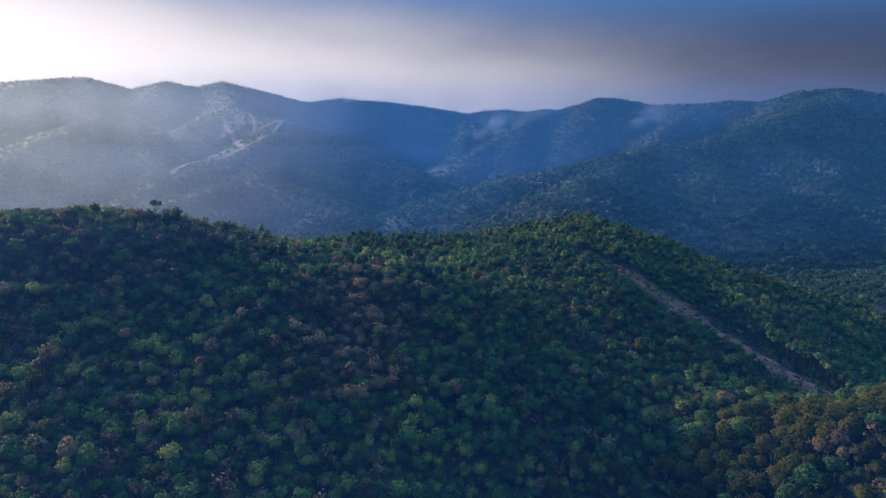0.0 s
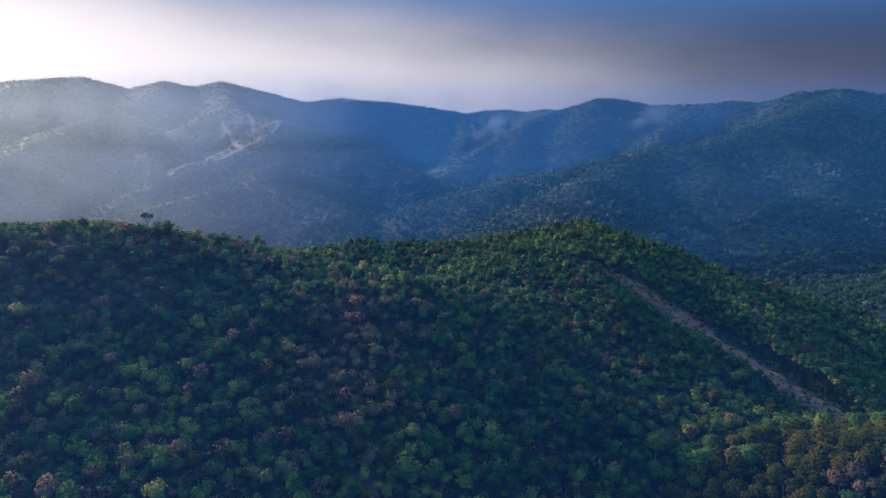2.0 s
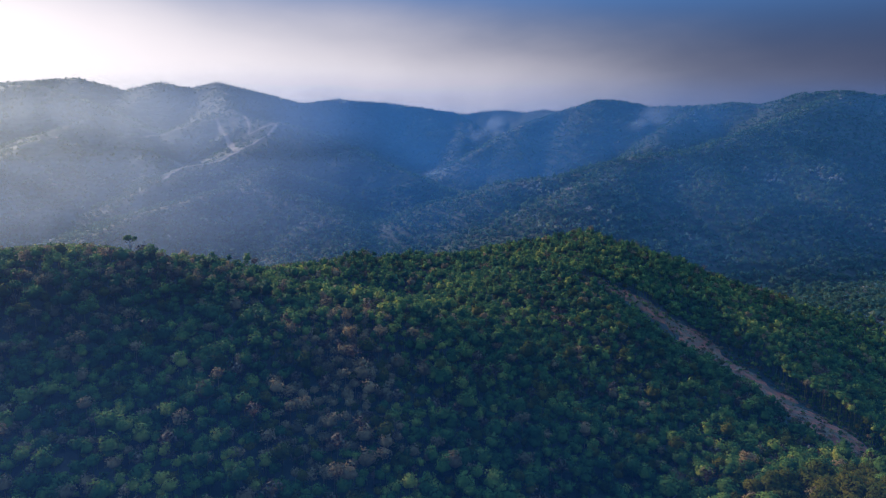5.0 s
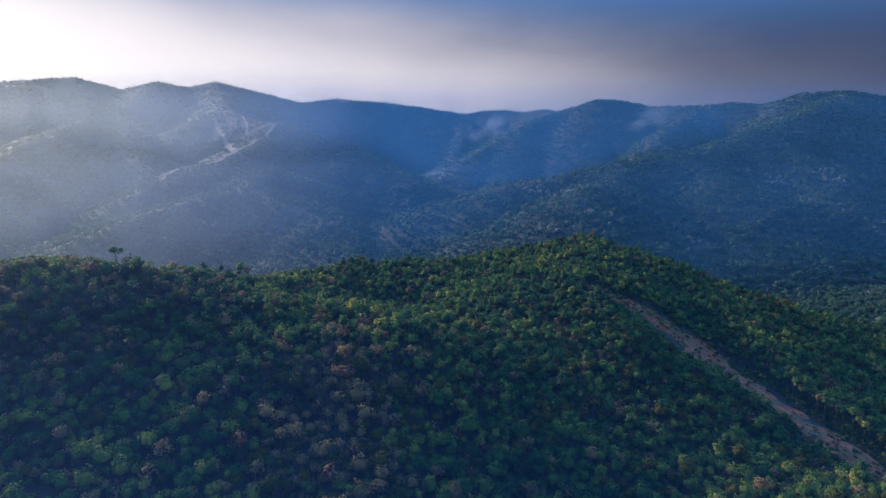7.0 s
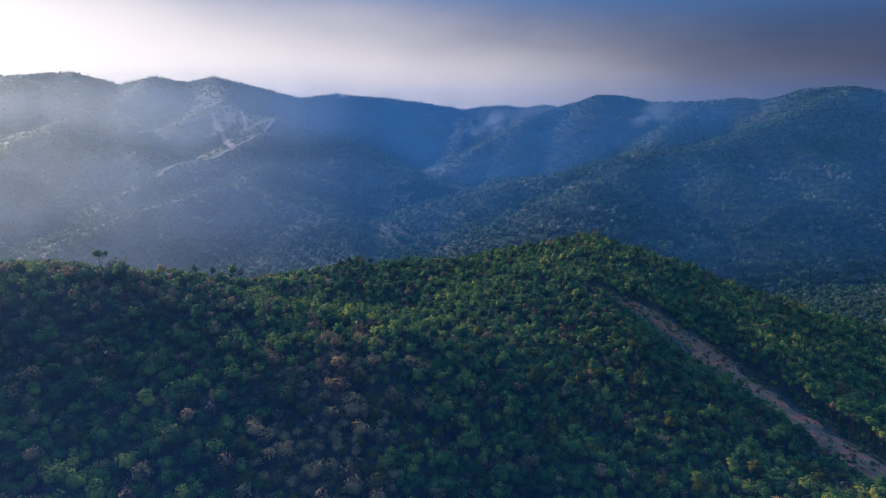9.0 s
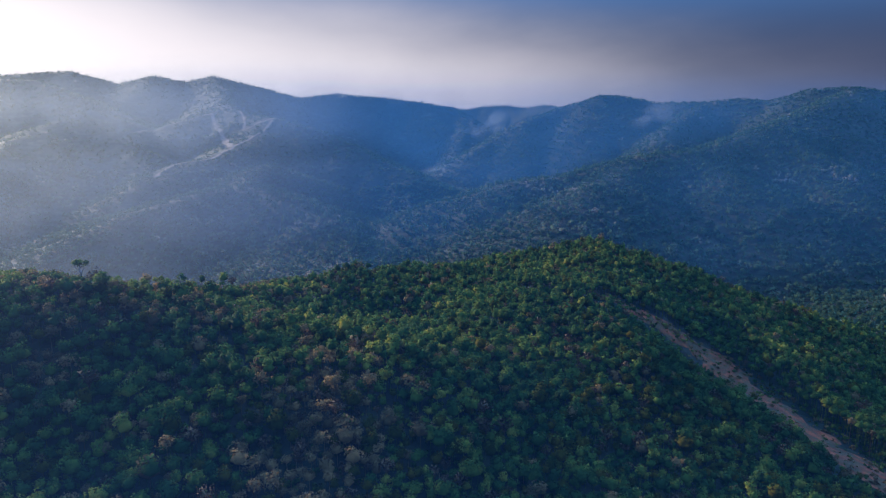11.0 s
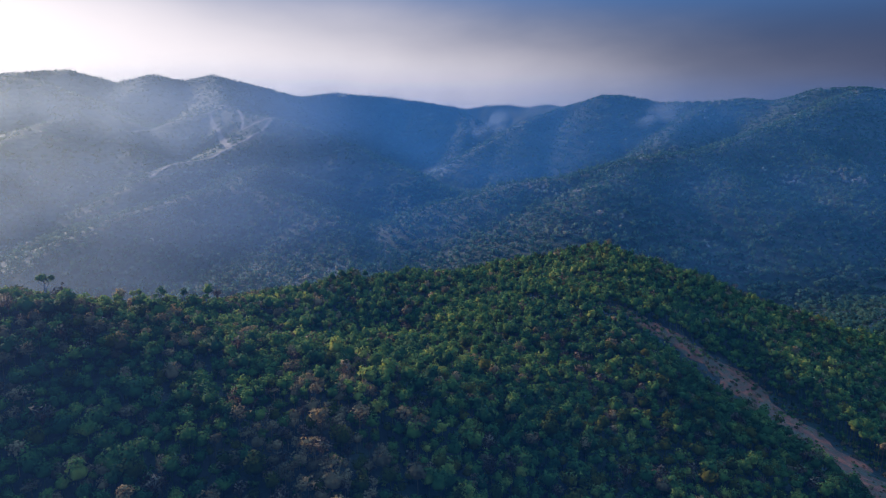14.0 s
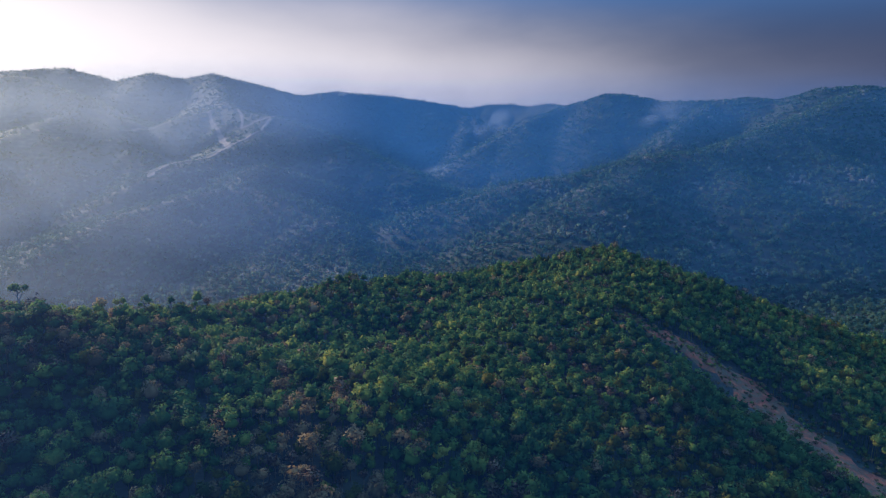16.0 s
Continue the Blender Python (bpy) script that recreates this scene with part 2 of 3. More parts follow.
# crest lines of the far mountains, each with the fall of its slopes
FAR_RIDGE = [(-2600, 2500, 480), (-1764, 2600, 497), (-1641, 2620, 508), (-1461, 2665, 523), (-1288, 2680, 475), (-1148, 2700, 508), (-1050, 2760, 489), (-944, 2790, 513), (-763, 2800, 471), (-667, 2850, 443), (-604, 2900, 430),
             (-472, 2950, 450), (-246, 3000, 437), (-62, 2950, 410)]
MIDDLE_SPUR = [(-62, 2950, 410), (45, 2920, 396), (100, 2820, 352), (90, 2650, 291), (50, 2400, 198), (-5, 2180, 155)]
GORGE_HEAD = [(30, 3120, 392), (125, 3150, 390), (210, 3180, 404), (322, 3200, 410), (407, 3150, 396), (484, 3100, 410), (554, 3000, 396), (620, 2900, 360)]
RIGHT_RIDGE = [(31, 2150, 172), (151, 2250, 256), (300, 2350, 336), (445, 2420, 384), (576, 2400, 424), (654, 2380, 419), (760, 2350, 396), (894, 2300, 399), (1011, 2250, 407), (1075, 2200, 400), (1159, 2100, 432), (1262, 2060, 436), (1403, 2060, 419), (1638, 2060, 429), (2000, 2000, 420)]
SADDLE_SPUR = [(894, 2300, 399), (820, 2200, 365), (736, 2100, 328), (646, 1950, 280), (600, 1800, 215)]
RIGHT_SHOULDER = [(-89, 1275, 118), (7, 1345, 172), (78, 1350, 190), (137, 1350, 208), (259, 1370, 221), (391, 1420, 250), (467, 1446, 262), (545, 1470, 265), (703, 1570, 297), (942, 1760, 349), (1262, 2060, 434)]
BANK_SPUR = [(391, 1420, 250), (330, 1300, 224), (269, 1225, 206), (205, 1120, 152), (165, 1030, 112)]
PALE_SPUR = [(545, 1470, 265), (560, 1330, 226), (540, 1200, 185), (500, 1080, 136), (465, 980, 104)]
EAST_FOOT = [(820, 1665, 322), (800, 1480, 262), (760, 1300, 205), (690, 1150, 148), (640, 1020, 108)]
WEST_SHOULDER = [(-2300, 2200, 440), (-1650, 2150, 432), (-1381, 2150, 461), (-1285, 2150, 456), (-1224, 2120, 439), (-1152, 2080, 411), (-1044, 2000, 362), (-916, 1900, 307), (-801, 1780, 254), (-702, 1650, 208)]
TRACK_PEAK = [(-944, 2790, 513), (-858, 2600, 458), (-765, 2380, 407), (-693, 2200, 374), (-589, 2080, 349), (-489, 1990, 339), (-382, 1930, 315), (-260, 1840, 272), (-156, 1750, 226), (-71, 1680, 200), (-1, 1620, 172)]
UPPER_TRACK_SPUR = [(-693, 2200, 374), (-760, 2120, 344), (-807, 2060, 325), (-859, 1980, 295), (-890, 1920, 267), (-898, 1820, 233), (-897, 1700, 189)]
LOWER_TRACK_SPUR = [(-489, 1990, 339), (-504, 1900, 299), (-534, 1830, 275), (-561, 1770, 256), (-581, 1700, 235), (-642, 1640, 227), (-673, 1560, 199), (-701, 1450, 168)]
LEFT_FOOT_SPUR = [(-429, 1620, 225), (-431, 1480, 191), (-500, 1400, 183), (-570, 1260, 162), (-610, 1120, 136), (-630, 1020, 112)]
LEFT_FOOT_EAST = [(-431, 1480, 191), (-326, 1400, 176), (-238, 1300, 149), (-157, 1180, 117), (-119, 1100, 97)]
WEST_FOOT = [(-1044, 2000, 362), (-1080, 1800, 310), (-1060, 1600, 262), (-1010, 1400, 215), (-960, 1200, 165), (-900, 1060, 125)]
CRESTS = [(FAR_RIDGE, 0.5), (MIDDLE_SPUR, 0.62), (GORGE_HEAD, 0.5), (RIGHT_RIDGE, 0.58), (SADDLE_SPUR, 0.55), (RIGHT_SHOULDER, 0.46), (BANK_SPUR, 0.36), (PALE_SPUR, 0.36), (EAST_FOOT, 0.38),
          (WEST_SHOULDER, 0.46), (TRACK_PEAK, 0.52), (UPPER_TRACK_SPUR, 0.42), (LOWER_TRACK_SPUR, 0.42), (LEFT_FOOT_SPUR, 0.36), (LEFT_FOOT_EAST, 0.36), (WEST_FOOT, 0.4)]


def along(line, step):
    out = [line[0]]
    for a, b in zip(line, line[1:]):
        n = max(1, int(math.dist(a[:2], b[:2]) / step))
        out += [tuple(np.add(a, np.subtract(b, a) * k / n)) for k in range(1, n + 1)]
    return out


spine = []
for line in (NEAR_CREST, BROWN_SPUR):
    spine += along(line, 60)
for line in (TRACK_FOOT, HOLLOW, NEAR_BACK, MID_SLOPE, TRACK_FLANK, EAST_SPUR, FRONT_SPUR, WEST_FLANK, VALLEY, BEYOND):
    spine += line
spine = np.array(spine, float)
spine[spine[:, 1] < 760, 2] -= CAN


def kernel(a, b):
    d2 = ((a[:, None] - b[None]) ** 2).sum(-1) * 1e-6
    return d2 * np.log(d2 + 1e-9)


knots = spine[:, :2]
n_k = len(knots)
system = np.zeros((n_k + 3, n_k + 3))
system[:n_k, :n_k] = kernel(knots, knots) + np.eye(n_k) * 1e-5
system[:n_k, n_k:] = np.c_[np.ones(n_k), knots * 1e-3]
system[n_k:, :n_k] = system[:n_k, n_k:].T
weights = np.linalg.solve(system, np.r_[spine[:, 2], 0, 0, 0])

lattice = rng.random((256, 256))


def vnoise(x, y):
    """Smooth value noise, 0 to 1."""
    i, j = np.floor(x).astype(int), np.floor(y).astype(int)
    u, v = x - i, y - j
    u, v = u * u * (3 - 2 * u), v * v * (3 - 2 * v)
    g = lambda a, b: lattice[a % 256, b % 256]
    return (g(i, j) * (1 - u) + g(i + 1, j) * u) * (1 - v) + (g(i, j + 1) * (1 - u) + g(i + 1, j + 1) * u) * v


def fbm(x, y, octaves=4):
    s, a = 0, 0.5
    for k in range(octaves):
        s, a = s + a * vnoise(x * 2**k + 17 * k, y * 2**k + 5 * k), a / 2
    return s


def ridged(x, y, octaves=4):
    s, a = 0, 0.5
    for k in range(octaves):
        s, a = s + a * (1 - np.abs(2 * vnoise(x * 2**k + 31 * k, y * 2**k + 11 * k) - 1)), a / 2
    return s


def mountains(x, y):
    """Height of the far mountains: slopes that fall from every crest line, cut by gullies that run down them."""
    top = np.full(len(x), -1e3)
    for number, (line, fall) in enumerate(CRESTS):
        best, run, off = np.full(len(x), -1e3), np.zeros(len(x)), np.zeros(len(x))
        start = 0.0
        for a, b in zip(line, line[1:]):
            ax, ay, az = a
            ex, ey = b[0] - ax, b[1] - ay
            length = math.hypot(ex, ey)
            t = np.clip(((x - ax) * ex + (y - ay) * ey) / length**2, 0, 1)
            d = np.hypot(x - ax - t * ex, y - ay - t * ey)
            h = az + (b[2] - az) * t - fall * (np.sqrt(d * d + 400) - 20)
            up = h > best
            best, run, off = np.where(up, h, best), np.where(up, start + t * length, run), np.where(up, d, off)
            start += length
        if best.max() > 0:
            bow = 45 * (fbm(x / 150 + number, y / 150, 2) - 0.38)
            ribs = ridged((run + bow) / 150 + 13 * number, off / 900 + number, 3) - 0.6
            small = ridged((run + bow) / 48 + 7 * number, off / 300 + number, 3) - 0.55
            best = best + np.minimum(off * 0.12, 30) * ribs + np.minimum(off * 0.1, 15) * small
            top = np.maximum(top, best)
    return top - 4.0


def land(x, y):
    """Height of the ground."""
    x, y = np.asarray(x, float), np.asarray(y, float)
    out = np.empty(len(x))
    for s in range(0, len(x), 20000):
        p = np.c_[x[s:s + 20000], y[s:s + 20000]]
        out[s:s + 20000] = kernel(p, knots) @ weights[:n_k] + np.c_[np.ones(len(p)), p * 1e-3] @ weights[n_k:]
    far = np.clip((y - 820) / 300, 0, 1)
    out += (1 - far) * (5 * (fbm(x / 70, y / 70) - 0.47) + 9 * (ridged(x / 105 + 4, y / 130, 3) - 0.58))
    m = np.flatnonzero(y > 780)
    if len(m):
        high = mountains(x[m], y[m]) + 3.0 * (fbm(x[m] / 30, y[m] / 30, 3) - 0.43)
        gap = np.clip(0.5 + (high - out[m]) / 40, 0, 1)        # rounded valley floors
        out[m] = out[m] + (high - out[m]) * gap + 10 * gap * (1 - gap)
    return out


def lines(*stretches):
    out = []
    for a, b, step in stretches:
        out += list(np.arange(a, b, step))
    return np.array(out + [stretches[-1][1]], float)


def mesh_object(name, verts, faces, material, smooth=False, normals=None, tones=None):
    """verts (n, 3), faces (m, k) arrays of one polygon size."""
    me = bpy.data.meshes.new(name)
    verts, faces = np.asarray(verts, np.float32), np.asarray(faces, np.int32)
    k = faces.shape[1]
    me.vertices.add(len(verts))
    me.vertices.foreach_set("co", verts.ravel())
    me.loops.add(faces.size)
    me.loops.foreach_set("vertex_index", faces.ravel())
    me.polygons.add(len(faces))
    me.polygons.foreach_set("loop_start", np.arange(0, faces.size, k, dtype=np.int32))
    if smooth:
        me.polygons.foreach_set("use_smooth", np.ones(len(faces), bool))
    me.update(calc_edges=True)
    if normals is not None:
        me.normals_split_custom_set_from_vertices(np.asarray(normals, np.float32))
    if tones is not None:
        me.attributes.new("tree_tone", "FLOAT", "POINT").data.foreach_set("value", np.asarray(tones, np.float32))
    me.materials.append(material)
    return new(name, me)


xs = lines((-2600, -1760, 60), (-1760, -500, 14), (-500, 600, 10), (600, 1500, 14), (1500, 2600, 60))
ys = lines((-1500, 50, 60), (50, 760, 9), (760, 1500, 13), (1500, 3260, 13), (3260, 4500, 80))
gx, gy = np.meshgrid(xs, ys)
gz = land(gx.ravel(), gy.ravel())
nx, ny = len(xs), len(ys)
q = (np.arange(ny - 1)[:, None] * nx + np.arange(nx - 1)[None]).ravel()
sheet = np.c_[q, q + 1, q + 1 + nx, q + nx]
ground = mesh_object("ground", np.c_[gx.ravel(), gy.ravel(), gz], sheet, GROUND, True)
tagged(ground, "forested hills and mountain slopes of brown-green earth", "ground", kind="structure")


# ---------- bare earth strips ----------
def draped(name, line, label, lift=0.5, step=4.0, across=9, soil=DIRT):
    """A strip of bare earth laid on the ground along a line of (x, y, width), with ragged edges."""
    pts = np.array(along(line, step))
    way = np.gradient(pts[:, :2], axis=0)
    way /= np.linalg.norm(way, axis=1)[:, None]
    side = np.c_[way[:, 1], -way[:, 0]]
    s = np.linspace(-0.5, 0.5, across)
    rag = pts[:, 2:3] * (1 + 1.9 * (fbm(pts[:, :1] / 11 + (s[None] > 0) * 9, pts[:, 1:2] / 11, 3) - 0.45))
    px = pts[:, :1] + side[:, :1] * s[None] * rag
    py = pts[:, 1:2] + side[:, 1:2] * s[None] * rag
    pz = land(px.ravel(), py.ravel()) + lift - 0.45 * (np.abs(np.tile(s, len(pts))) > 0.49)
    a = (np.arange(len(pts) - 1)[:, None] * across + np.arange(across - 1)[None]).ravel()
    ob = mesh_object(name, np.c_[px.ravel(), py.ravel(), pz], np.c_[a, a + across, a + across + 1, a + 1], soil, True)
    return tagged(ob, label, "dirt track", kind="structure")


TRACK = [(112, 500, 7), (121, 494, 10), (133, 490, 13), (151, 490, 16), (170, 489, 20), (186, 482, 25), (194, 458, 28), (199, 432, 30), (205, 404, 33), (211, 379, 36), (219, 350, 36), (228, 318, 28), (238, 285, 22)]
draped("dirt_track", TRACK, "reddish bare earth firebreak strip running down the wooded slope")


SCARS = ([(x, y, 12) for x, y, z in LOWER_TRACK_SPUR[:7]], [(x, y, 9) for x, y, z in UPPER_TRACK_SPUR[:5]],
         [(-735, 2150, 10), (-690, 2050, 13), (-640, 1960, 15), (-600, 1880, 16), (-560, 1790, 14)], [(-640, 2140, 7), (-600, 2050, 9), (-575, 1960, 8)],
         [(-489, 1990, 16), (-540, 1975, 14), (-575, 1950, 9)])
for scar in SCARS:
    draped("dirt_track", scar, "pale eroded earth track winding up the hazy mountain", 1.2, 12.0, 5, PALE)
draped("dirt_track", [(284, 1250, 3), (270, 1243, 6), (258, 1241, 4), (246, 1236, 3)], "pale bare earth bank among dark trees", 5.5, 4.0, 5, PALE)


def clear_of(line, x, y, extra):
    """True away from a strip."""
    pts = np.array(along(line, 5.0))
    d2 = (x[:, None] - pts[None, :, 0]) ** 2 + (y[:, None] - pts[None, :, 1]) ** 2
    return (d2 > (pts[None, :, 2] * 0.5 + extra) ** 2).all(1)


# ---------- trees ----------
def crown_cards(n, clumps, seed, tall=1.0, size=0.3, sparse=1.0, lift=0.2):
    """Leaf sprays of one crown of radius 1 that starts at z = 0: triangles round several clumps."""
    r = np.random.default_rng(seed)
    ang, rad = r.random(clumps) * 2 * math.pi, np.sqrt(r.random(clumps)) * 0.62
    hgt = (0.25 + 0.75 * r.random(clumps)) * (1.15 - rad) * tall
    cen = np.c_[rad * np.cos(ang), rad * np.sin(ang), 0.25 + hgt]
    cr = (0.34 + 0.22 * r.random(clumps)) * sparse
    k = np.arange(n) % clumps
    d = r.normal(size=(n, 3))
    d[:, 2] = d[:, 2] * 0.8 + 0.35
    d /= np.linalg.norm(d, axis=1)[:, None]
    pos = cen[k] + d * cr[k, None] * (0.75 + 0.4 * r.random((n, 1)))
    nrm = d + r.normal(size=(n, 3)) * 0.45
    nrm /= np.linalg.norm(nrm, axis=1)[:, None]
    up = r.normal(size=(n, 3))
    a = np.cross(nrm, up)
    a /= np.linalg.norm(a, axis=1)[:, None] + 1e-9
    b = np.cross(nrm, a)
    s = size * (0.6 + 0.8 * r.random((n, 1)))
    t = s * (0.6 + 0.6 * r.random((n, 1)))
    leaf = np.stack([pos - a * s, pos - b * t + a * s * 0.5, pos + b * t + a * s * 0.7], 1)
    v = leaf.reshape(-1, 3)
    out = v - (0, 0, 0.5)                       # shading follows the rounding of clump and crown, as leaves do
    out /= np.linalg.norm(out, axis=1)[:, None] + 1e-9
    out = out * 0.7 + np.repeat(nrm, 3, 0) * 0.3 + (0, 0, lift)
    return v, out / np.linalg.norm(out, axis=1)[:, None]


def bare_cards(seed, strips=70, twigs=150):
    """A leafless crown of radius 1: thin branch strips that fan out from the stem, and small twig tufts at their ends."""
    r = np.random.default_rng(seed)
    d = r.normal(size=(strips, 3))
    d[:, 2] = np.abs(d[:, 2]) + 0.35
    d /= np.linalg.norm(d, axis=1)[:, None]
    root = np.c_[r.normal(0, 0.08, (strips, 2)), r.uniform(-0.2, 0.6, strips)]
    tip = (0, 0, 0.35) + d * r.uniform(0.6, 1.05, (strips, 1))
    side = np.cross(tip - root, r.normal(size=(strips, 3)))
    side *= 0.028 / (np.linalg.norm(side, axis=1)[:, None] + 1e-9)
    quad = np.stack([root - side, root + side, tip], 1).reshape(-1, 3)
    qn = np.repeat(d, 3, 0)
    at = tip[r.integers(0, strips, twigs)] + r.normal(0, 0.12, (twigs, 3))
    a, b = (r.normal(size=(twigs, 3)) * 0.075 for _ in range(2))
    tuft = np.stack([at - a, at - b, at + a + b], 1).reshape(-1, 3)
    tn = np.repeat(at - (0, 0, 0.3), 3, 0)
    n = np.r_[qn, tn / (np.linalg.norm(tn, axis=1)[:, None] + 1e-9)]
    return np.r_[quad, tuft], n


def core(seed, tall, sides=5):
    """The dense inner foliage of a crown of radius 1: an uneven dome, quads."""
    r = np.random.default_rng(seed)
    a = np.arange(sides) * 2 * math.pi / sides
    v = []
    for rad, z in ((0.4, 0.02), (0.74, 0.3), (0.56, 0.3 + 0.45 * tall), (0.1, 0.3 + 0.68 * tall)):
        q = rad * r.uniform(0.85, 1.15, sides)
        v.append(np.c_[q * np.cos(a), q * np.sin(a), z + r.uniform(-0.06, 0.06, sides)])
    v = np.concatenate(v)
    k = np.arange(sides)
    f = np.concatenate([np.c_[k, (k + 1) % sides, (k + 1) % sides + sides, k + sides] + i * sides for i in range(3)])
    n = v - (0, 0, 0.35)
    return v, n / np.linalg.norm(n, axis=1)[:, None], np.r_[f[:, :3], f[:, [0, 2, 3]]]


def stem(r0, h, sides=3):
    """A plain tapered stem: quads."""
    a = np.arange(sides) * 2 * math.pi / sides
    ring = np.c_[np.cos(a), np.sin(a), np.zeros(sides)]
    v = np.r_[ring * (r0, r0, 1), ring * (r0 * 0.5, r0 * 0.5, 1) + (0, 0, h)]
    k = np.arange(sides)
    f = np.c_[k, (k + 1) % sides, (k + 1) % sides + sides, k + sides]
    return v, np.r_[f[:, :3], f[:, [0, 2, 3]]]


def spread(x0, x1, y0, y1, step, seed, loose=0.42):
    """Jittered tree places, about step metres apart."""
    r = np.random.default_rng(seed)
    x, y = np.meshgrid(np.arange(x0, x1, step), np.arange(y0, y1, step))
    x = x + (np.arange(len(x)) % 2)[:, None] * step / 2
    return (x + r.uniform(-loose, loose, x.shape) * step).ravel(), (y + r.uniform(-loose, loose, y.shape) * step).ravel()


def planted(name, material, label, x, y, radius, height, cards, stems=True):
    """One mesh of many trees: leaf cards on thin stems. cards: list of crown shapes to draw from."""
    z = land(x, y)
    r = np.random.default_rng(len(x))
    vs, fs, ns, ts, base = [], [], [], [], 0
    own = r.random(len(x))
    pick = r.integers(0, len(cards), len(x))
    turn = r.random(len(x)) * 2 * math.pi
    sv, sf = stem(0.16, 1.0)
    for k, shape in enumerate(cards):
        m = np.flatnonzero(pick == k)
        if not len(m):
            continue
        c, s = np.cos(turn[m])[:, None], np.sin(turn[m])[:, None]
        for part_v, part_n, part_f, crown in ((shape[0], shape[1], np.arange(len(shape[0])).reshape(-1, 3), True), (shape[2], shape[3], shape[4], True), (sv, sv * (6, 6, 0), sf, False)):
            if not len(part_v) or not (stems or crown):
                continue
            rad = radius[m][:, None]
            vx = (part_v[None, :, 0] * c - part_v[None, :, 1] * s) * (rad if crown else 1)
            vy = (part_v[None, :, 0] * s + part_v[None, :, 1] * c) * (rad if crown else 1)
            low = height[m][:, None] - radius[m][:, None] * 1.25
            vz = low + part_v[None, :, 2] * rad if crown else part_v[None, :, 2] * (low + radius[m][:, None] * 0.6 + 0.5) - 0.5
            v = np.stack([vx + x[m][:, None], vy + y[m][:, None], vz + z[m][:, None]], -1).reshape(-1, 3)
            f = (part_f[None] + (np.arange(len(m)) * len(part_v))[:, None, None]).reshape(-1, part_f.shape[1])
            vs.append(v)
            ts.append(np.repeat(own[m], len(part_v)))
            ns.append(np.stack([part_n[None, :, 0] * c - part_n[None, :, 1] * s, part_n[None, :, 0] * s + part_n[None, :, 1] * c, part_n[None, :, 2] + 0 * c], -1).reshape(-1, 3))
            fs.append(f + base)
            base += len(v)
    ob = mesh_object(name, np.concatenate(vs), np.concatenate(fs), material, True, np.concatenate(ns), np.concatenate(ts))
    return tagged(ob, label, "forest", kind="stuff")


def kinds(x, y, seed):
    """Which kind of tree stands where: 0 green, 1 olive, 2 dry, 3 bare."""
    r = np.random.default_rng(seed)
    a = r.random(len(x))
    patch = fbm(x / 45 + 3, y / 45 + 9, 3)
    brown = np.exp(-(((x + 41) / 19) ** 2 + ((y - 262) / 50) ** 2)) * 0.8
    olive = np.exp(-(((x - 120) / 60) ** 2 + ((y - 190) / 30) ** 2)) * 0.9 + 0.12 * np.clip(patch - 0.4, 0, 1) / 0.3
    olive += 0.25 * np.exp(-(((x + 40) / 35) ** 2 + ((y - 250) / 60) ** 2))
    # more olive trees here put the yellow of sunlit crowns into the colour
    olive += 0.3 * np.exp(-(((x - 95) / 60) ** 2 + ((y - 345) / 60) ** 2))
    west = np.clip((-x - 60) / 80, 0, 1) * 0.2
    bare = 0.04 + 0.1 * np.clip(patch - 0.45, 0, 1) / 0.3 + brown * 0.12
    dry = 0.04 + brown + west
    k = np.zeros(len(x), int)
    k[a < bare + dry + olive + 0.05] = 1
    k[a < bare + dry] = 2
    k[a < bare] = 3
    return k


NO_CORE = (np.zeros((0, 3)), np.zeros((0, 3)), np.zeros((0, 3), int))
full = [crown_cards(175, 15, 100 + k, 0.8 + 0.14 * (k % 4), 0.125) + core(100 + k, 0.8 + 0.12 * (k % 4)) for k in range(8)]
middle = [crown_cards(74, 12, 200 + k, 0.8 + 0.14 * (k % 4), 0.18) + core(200 + k, 0.8 + 0.12 * (k % 4), 4) for k in range(8)]
light = [crown_cards(32, 8, 300 + k, 0.8 + 0.12 * (k % 4), 0.27) + core(300 + k, 0.8 + 0.12 * (k % 4), 4) for k in range(8)]
tiny = [crown_cards(22, 5, 500 + k, 0.75 + 0.15 * (k % 3), 0.32, 1.1, 0.5) + NO_CORE for k in range(8)]
speck = [crown_cards(8, 3, 550 + k, 0.6, 0.55, 1.05, 0.5) + NO_CORE for k in range(8)]
ragged = [crown_cards(190, 13, 450 + k, 0.9, 0.125) + NO_CORE for k in range(4)] + full[:4]
thin = [bare_cards(400 + k) + NO_CORE for k in range(6)]
thin_far = [bare_cards(420 + k, 30, 60) + NO_CORE for k in range(6)]

x, y = spread(-330, 480, 110, 760, 3.9, 3)
crest_y = np.interp(x, [c[0] for c in NEAR_CREST[2:]][::1], [c[1] for c in NEAR_CREST[2:]])
keep = (np.abs(x) < 30 + 0.73 * y) & (y > 138) & (y < crest_y + np.where(x < -60, 110, 40))
keep &= clear_of(TRACK, x, y, 0.5) & clear_of([(a, b - 7, w) for a, b, w in TRACK], x, y, 2.0)
keep &= ~((x > 88) & (x < 222) & (y > 196) & (y < 250))
x, y = x[keep], y[keep]
kind = kinds(x, y, 5)
big = rng.random(len(x)) < 0.2
size = np.where(big, rng.uniform(2.7, 4.2, len(x)), rng.uniform(1.8, 3.0, len(x)))
tall = 3.6 + 1.4 * size * rng.uniform(0.8, 1.25, len(x)) + 11 * (fbm(x / 22, y / 22, 2) - 0.38) + 4.0 * big * rng.random(len(x))
tall = np.maximum(tall, 1.25 * size)
